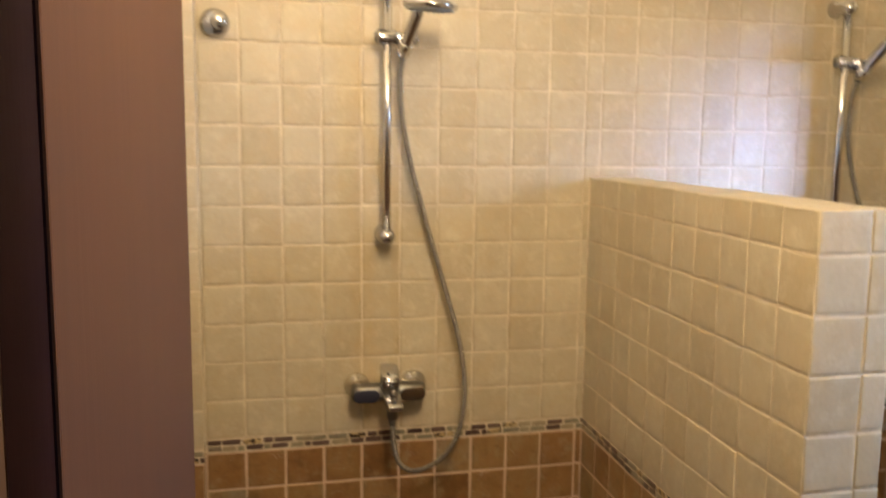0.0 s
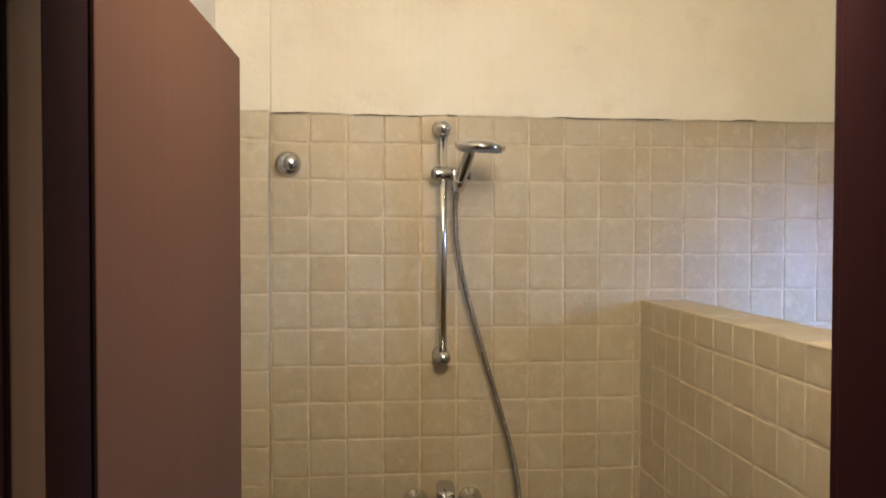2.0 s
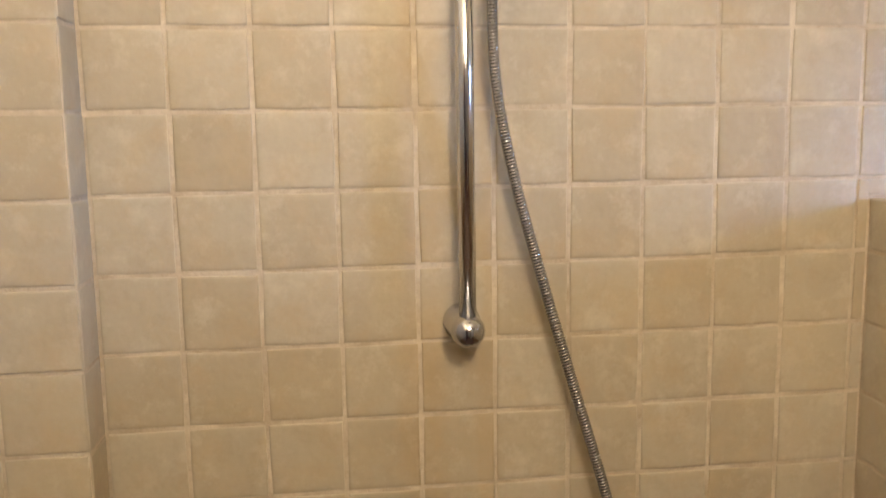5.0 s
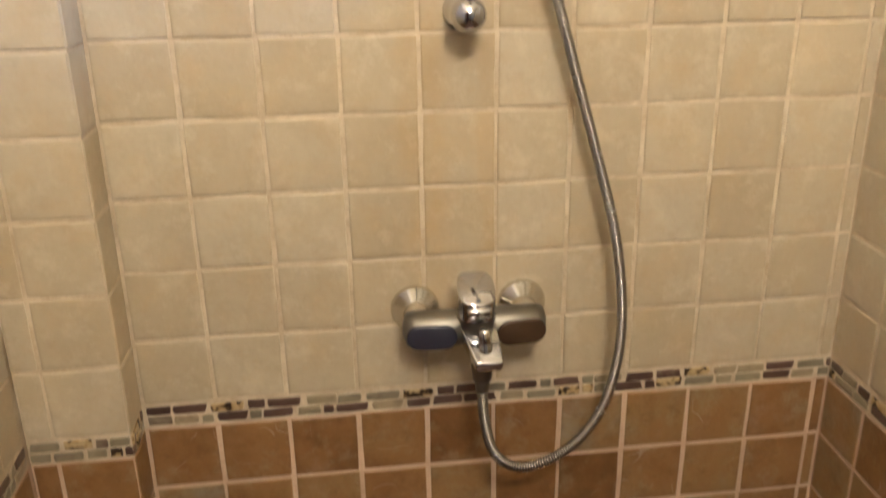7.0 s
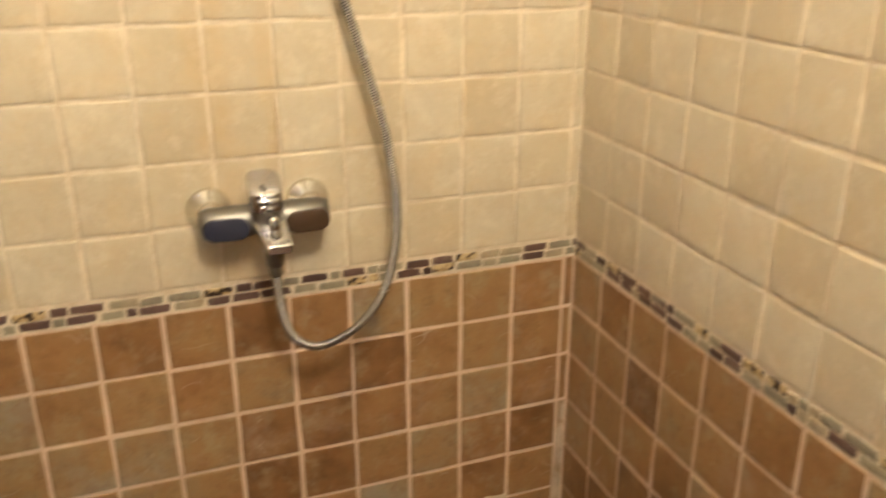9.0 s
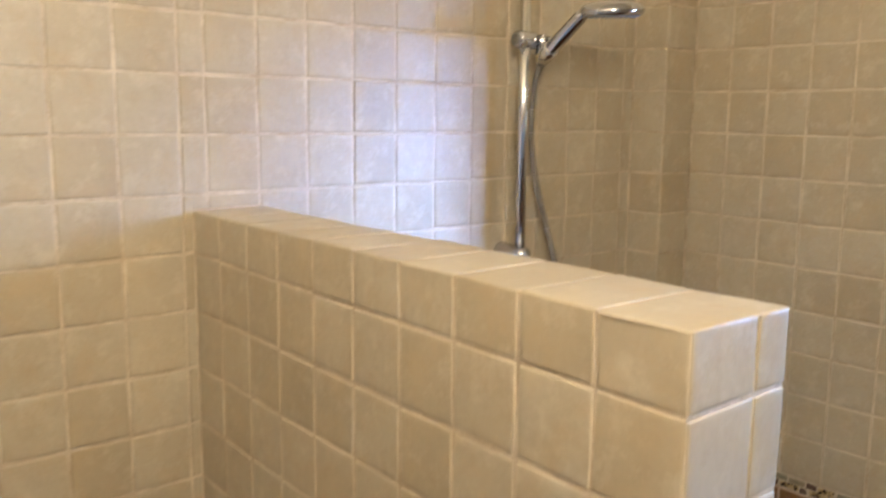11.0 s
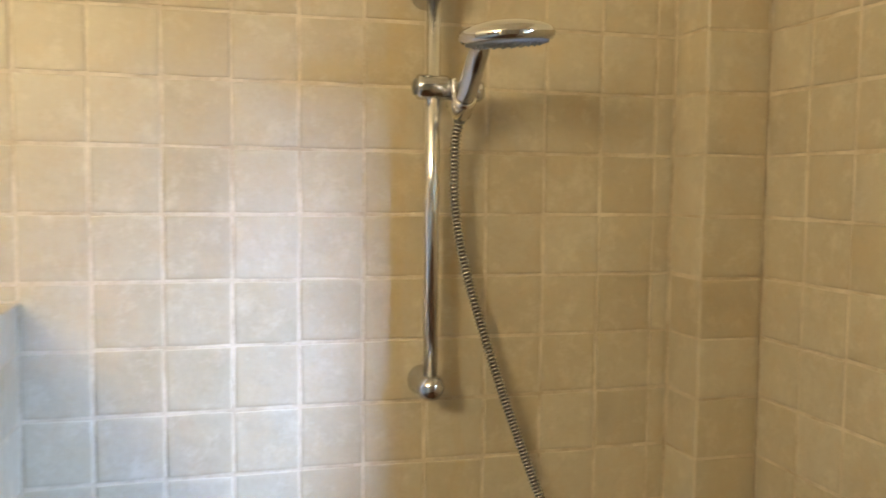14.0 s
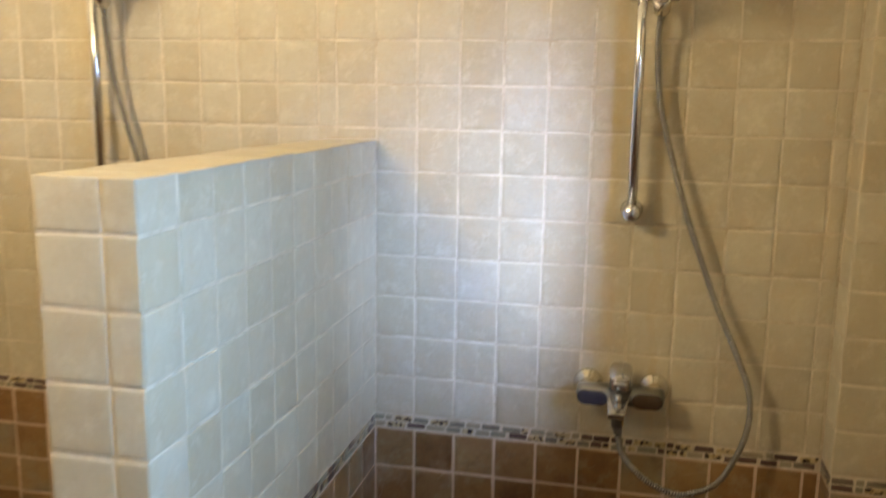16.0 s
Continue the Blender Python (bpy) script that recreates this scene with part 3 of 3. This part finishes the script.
    part("diverter_knob", turned([(0.0088, 0), (0.0092, 0.003), (0.0092, 0.012), (0.0078, 0.0135), (0.0088, 0.015), (0.0088, 0.029), (0.0065, 0.033), (0.002, 0.034)], (swing * 0.7, -0.114, -0.028), (swing * 0.5, -0.110, 0.006), 20), CHROME, thing)
    part("hose_nut", turned([(0.0105, 0), (0.0125, 0.002), (0.0150, 0.022), (0.0155, 0.034)], (swing * 0.4, -0.102, -0.074), (swing * 0.4, -0.102, 0), 24), SATIN, thing)
    return thing


def shower_hose(points, pitch, rib, group):
    thing = tagged(new("shower_hose"), "ribbed steel shower hose hanging in a loop from mixer to holder", "shower hose", group)
    tube = part("tube", swept(points, 0.0066, rib, pitch, 14), HOSE, thing)
    tube.data.materials.append(GROOVE)
    top, low = Vector(points[0]), Vector(points[-1])
    part("cone_nut", turned([(0.0100, -0.012), (0.0112, -0.010), (0.0108, 0.000), (0.0086, 0.007), (0.0080, 0.008)], top, points[1], 20), SATIN, thing, "smooth tapered chrome end nut")
    part("end_sleeve", turned([(0.0085, -0.004), (0.0098, -0.002), (0.0098, 0.014), (0.0084, 0.017)], low, points[-2], 20), SATIN, thing, "short chrome end sleeve")
    return thing


RAILS = "two showers side by side"
NEAR_NECK, FAR_NECK = (0.056, -0.158, 0.046), (0.036, -0.176, 0.040)
shower_rail(0.455, 1.366, 1.978, 1.857, RAILS, NEAR_NECK)
hand_shower(0.455, 1.857, 0.05, RAILS, NEAR_NECK, (0.072, -0.228, 0.057))
shower_mixer(0.4615, 0.975, 0.0755, RAILS, 0.008)
shower_hose([(0.492, -0.072, 1.814), (0.488, -0.062, 1.765), (0.494, -0.052, 1.666), (0.518, -0.046, 1.55), (0.555, -0.040, 1.42), (0.591, -0.040, 1.297), (0.618, -0.044, 1.205), (0.649, -0.052, 1.09),
             (0.663, -0.060, 0.993), (0.660, -0.072, 0.912), (0.637, -0.085, 0.835), (0.590, -0.098, 0.783), (0.526, -0.104, 0.760), (0.484, -0.103, 0.783), (0.468, -0.103, 0.84), (0.4645, -0.102, 0.903)], 0.0040, 0.0011, RAILS)
shower_rail(1.740, 1.375, 1.983, 1.834, RAILS, FAR_NECK)
hand_shower(1.740, 1.834, -0.09, RAILS, FAR_NECK, (0.051, -0.246, 0.050))
shower_mixer(1.737, 0.976, 0.0745, RAILS, -0.005)
shower_hose([(1.779, -0.070, 1.789), (1.776, -0.054, 1.742), (1.783, -0.040, 1.64), (1.808, -0.035, 1.53), (1.856, -0.044, 1.375), (1.897, -0.042, 1.265), (1.932, -0.044, 1.176), (1.985, -0.052, 1.06),
             (2.013, -0.060, 0.976), (2.005, -0.075, 0.89), (1.960, -0.092, 0.80), (1.905, -0.102, 0.768), (1.861, -0.106, 0.764), (1.800, -0.100, 0.787), (1.750, -0.100, 0.84), (1.735, -0.102, 0.904)], 0.0062, 0.0016, RAILS)
valve = tagged(new("stop_valve"), "round chrome stop valve cap on the tiles", "stop valve")
valve.matrix_world = pose(0.046, 0, 1.882)
part("flange", turned([(0.0335, 0), (0.0345, 0.003), (0.0342, 0.010), (0.0325, 0.019), (0.0285, 0.026), (0.024, 0.029), (0.010, 0.030)], (0, 0, 0), (0, -1, 0), 36), CHROME, valve)
part("handle", turned([(0.0185, 0.028), (0.0205, 0.031), (0.0205, 0.041), (0.0185, 0.050), (0.0100, 0.053), (0.001, 0.0535)], (0.004, 0, 0), (0.17, -1, 0.02), 32), CHROME, valve)


# ---- tiles on the walls ----
stall_far = cols(PE, 1.245) + cols(1.245, 2.178)
clad(wall_north, (0, 0, 0), (1, 0, 0), (0, -1, 0), cols(0.0, 1.003) + stall_far, TOP, under=cols(0.0, 0.9) + [(0.9, 1.003), (1.003, PW)] + stall_far)
for u0, u1 in ((1.003, 1.048), (1.048, PE)):
    for k in range(6, 12):
        lay(wall_north, "cream_tile", CREAM_TILES, (0, 0, 0), (1, 0, 0), (0, -1, 0), u0, u1, max(ZM + 0.1 * k, COPING + 0.002), min(ZM + 0.1 * (k + 1), TOP))
clad(boxing_west, (0, -0.07, 0), (1, 0, 0), (0, -1, 0), cols(0.0, XL), TOP - 0.003)
clad(boxing_west, (0, 0, 0), (0, 1, 0), (1, 0, 0), [(-0.07, 0.0)], TOP - 0.003)
clad(boxing_east, (0, -0.098, 0), (1, 0, 0), (0, -1, 0), [(2.180, XR)], TOP)
clad(boxing_east, (2.180, 0, 0), (0, 1, 0), (-1, 0, 0), [(-0.098, 0.0)], TOP)
clad(wall_west, (XL, 0, 0), (0, 1, 0), (1, 0, 0), cols(-1.70, -1.643) + cols(-1.643, -0.143) + [(-0.143, -0.072)], TOP)
clad(wall_east, (XR, 0, 0), (0, 1, 0), (-1, 0, 0), cols(-0.098, WY1 + 0.003), TOP)
slant_w, slant_e = Vector((PSKEW_W, 1, 0)).normalized(), Vector((PSKEW_E, 1, 0)).normalized()
clad(partition, (PW, 0, 0), slant_w, (-slant_w.y, slant_w.x, 0), cols(-1.0, 0.0), COPING)
clad(partition, (PE, 0, 0), slant_e, (slant_e.y, -slant_e.x, 0), cols(-1.0, 0.0), COPING)
clad(partition, (0, -1.0, 0), (1, 0, 0), (0, -1, 0), cols(PW - PSKEW_W, PE - PSKEW_E), COPING)
for u0, u1 in cols(-1.0, 0.0):
    lay(partition, "coping_tile", CREAM_TILES, (PW + PSKEW_W * (u0 + u1) / 2, 0, COPING - 0.001), (0, 1, 0), (0, 0, 1), u0, u1, -0.003, PE - PW + (PSKEW_E - PSKEW_W) * (u0 + u1) / 2 + 0.006, up=(1, 0, 0))


def smear(parent, x, z, wide, high, seed):
    """A smear of filler left on the tiles: a thin uneven lump with a ragged edge."""
    bm = bmesh.new()
    rings = []
    for size, lift in ((1.0, -0.0015), (0.72, 0.0009), (0.35, 0.0016)):
        ring = []
        for i in range(18):
            a = 2 * math.pi * i / 18
            k = size * (1 + 0.45 * noise.noise((2.2 * math.cos(a), 2.2 * math.sin(a), seed * 3.7)))
            ring.append(bm.verts.new((x + wide / 2 * k * math.cos(a), -0.0002 - lift, z + high / 2 * k * math.sin(a))))
        rings.append(ring)
    for lo, hi in zip(rings, rings[1:]):
        for i in range(18):
            bm.faces.new((lo[i], lo[(i + 1) % 18], hi[(i + 1) % 18], hi[i]))
    bm.faces.new(rings[-1])
    bmesh.ops.recalc_face_normals(bm, faces=bm.faces[:])
    part("filler_smear", bm, FILLER, parent, "pale smear of dried filler")


for k, (x, z, wide, high) in enumerate(((1.013, 0.400, 0.020, 0.12), (1.014, 0.475, 0.012, 0.05), (1.010, 0.300, 0.022, 0.10), (0.866, 0.306, 0.070, 0.018), (0.893, 0.290, 0.022, 0.050), (0.70, 0.302, 0.06, 0.010))):
    smear(wall_north, x, z, wide, high, k)


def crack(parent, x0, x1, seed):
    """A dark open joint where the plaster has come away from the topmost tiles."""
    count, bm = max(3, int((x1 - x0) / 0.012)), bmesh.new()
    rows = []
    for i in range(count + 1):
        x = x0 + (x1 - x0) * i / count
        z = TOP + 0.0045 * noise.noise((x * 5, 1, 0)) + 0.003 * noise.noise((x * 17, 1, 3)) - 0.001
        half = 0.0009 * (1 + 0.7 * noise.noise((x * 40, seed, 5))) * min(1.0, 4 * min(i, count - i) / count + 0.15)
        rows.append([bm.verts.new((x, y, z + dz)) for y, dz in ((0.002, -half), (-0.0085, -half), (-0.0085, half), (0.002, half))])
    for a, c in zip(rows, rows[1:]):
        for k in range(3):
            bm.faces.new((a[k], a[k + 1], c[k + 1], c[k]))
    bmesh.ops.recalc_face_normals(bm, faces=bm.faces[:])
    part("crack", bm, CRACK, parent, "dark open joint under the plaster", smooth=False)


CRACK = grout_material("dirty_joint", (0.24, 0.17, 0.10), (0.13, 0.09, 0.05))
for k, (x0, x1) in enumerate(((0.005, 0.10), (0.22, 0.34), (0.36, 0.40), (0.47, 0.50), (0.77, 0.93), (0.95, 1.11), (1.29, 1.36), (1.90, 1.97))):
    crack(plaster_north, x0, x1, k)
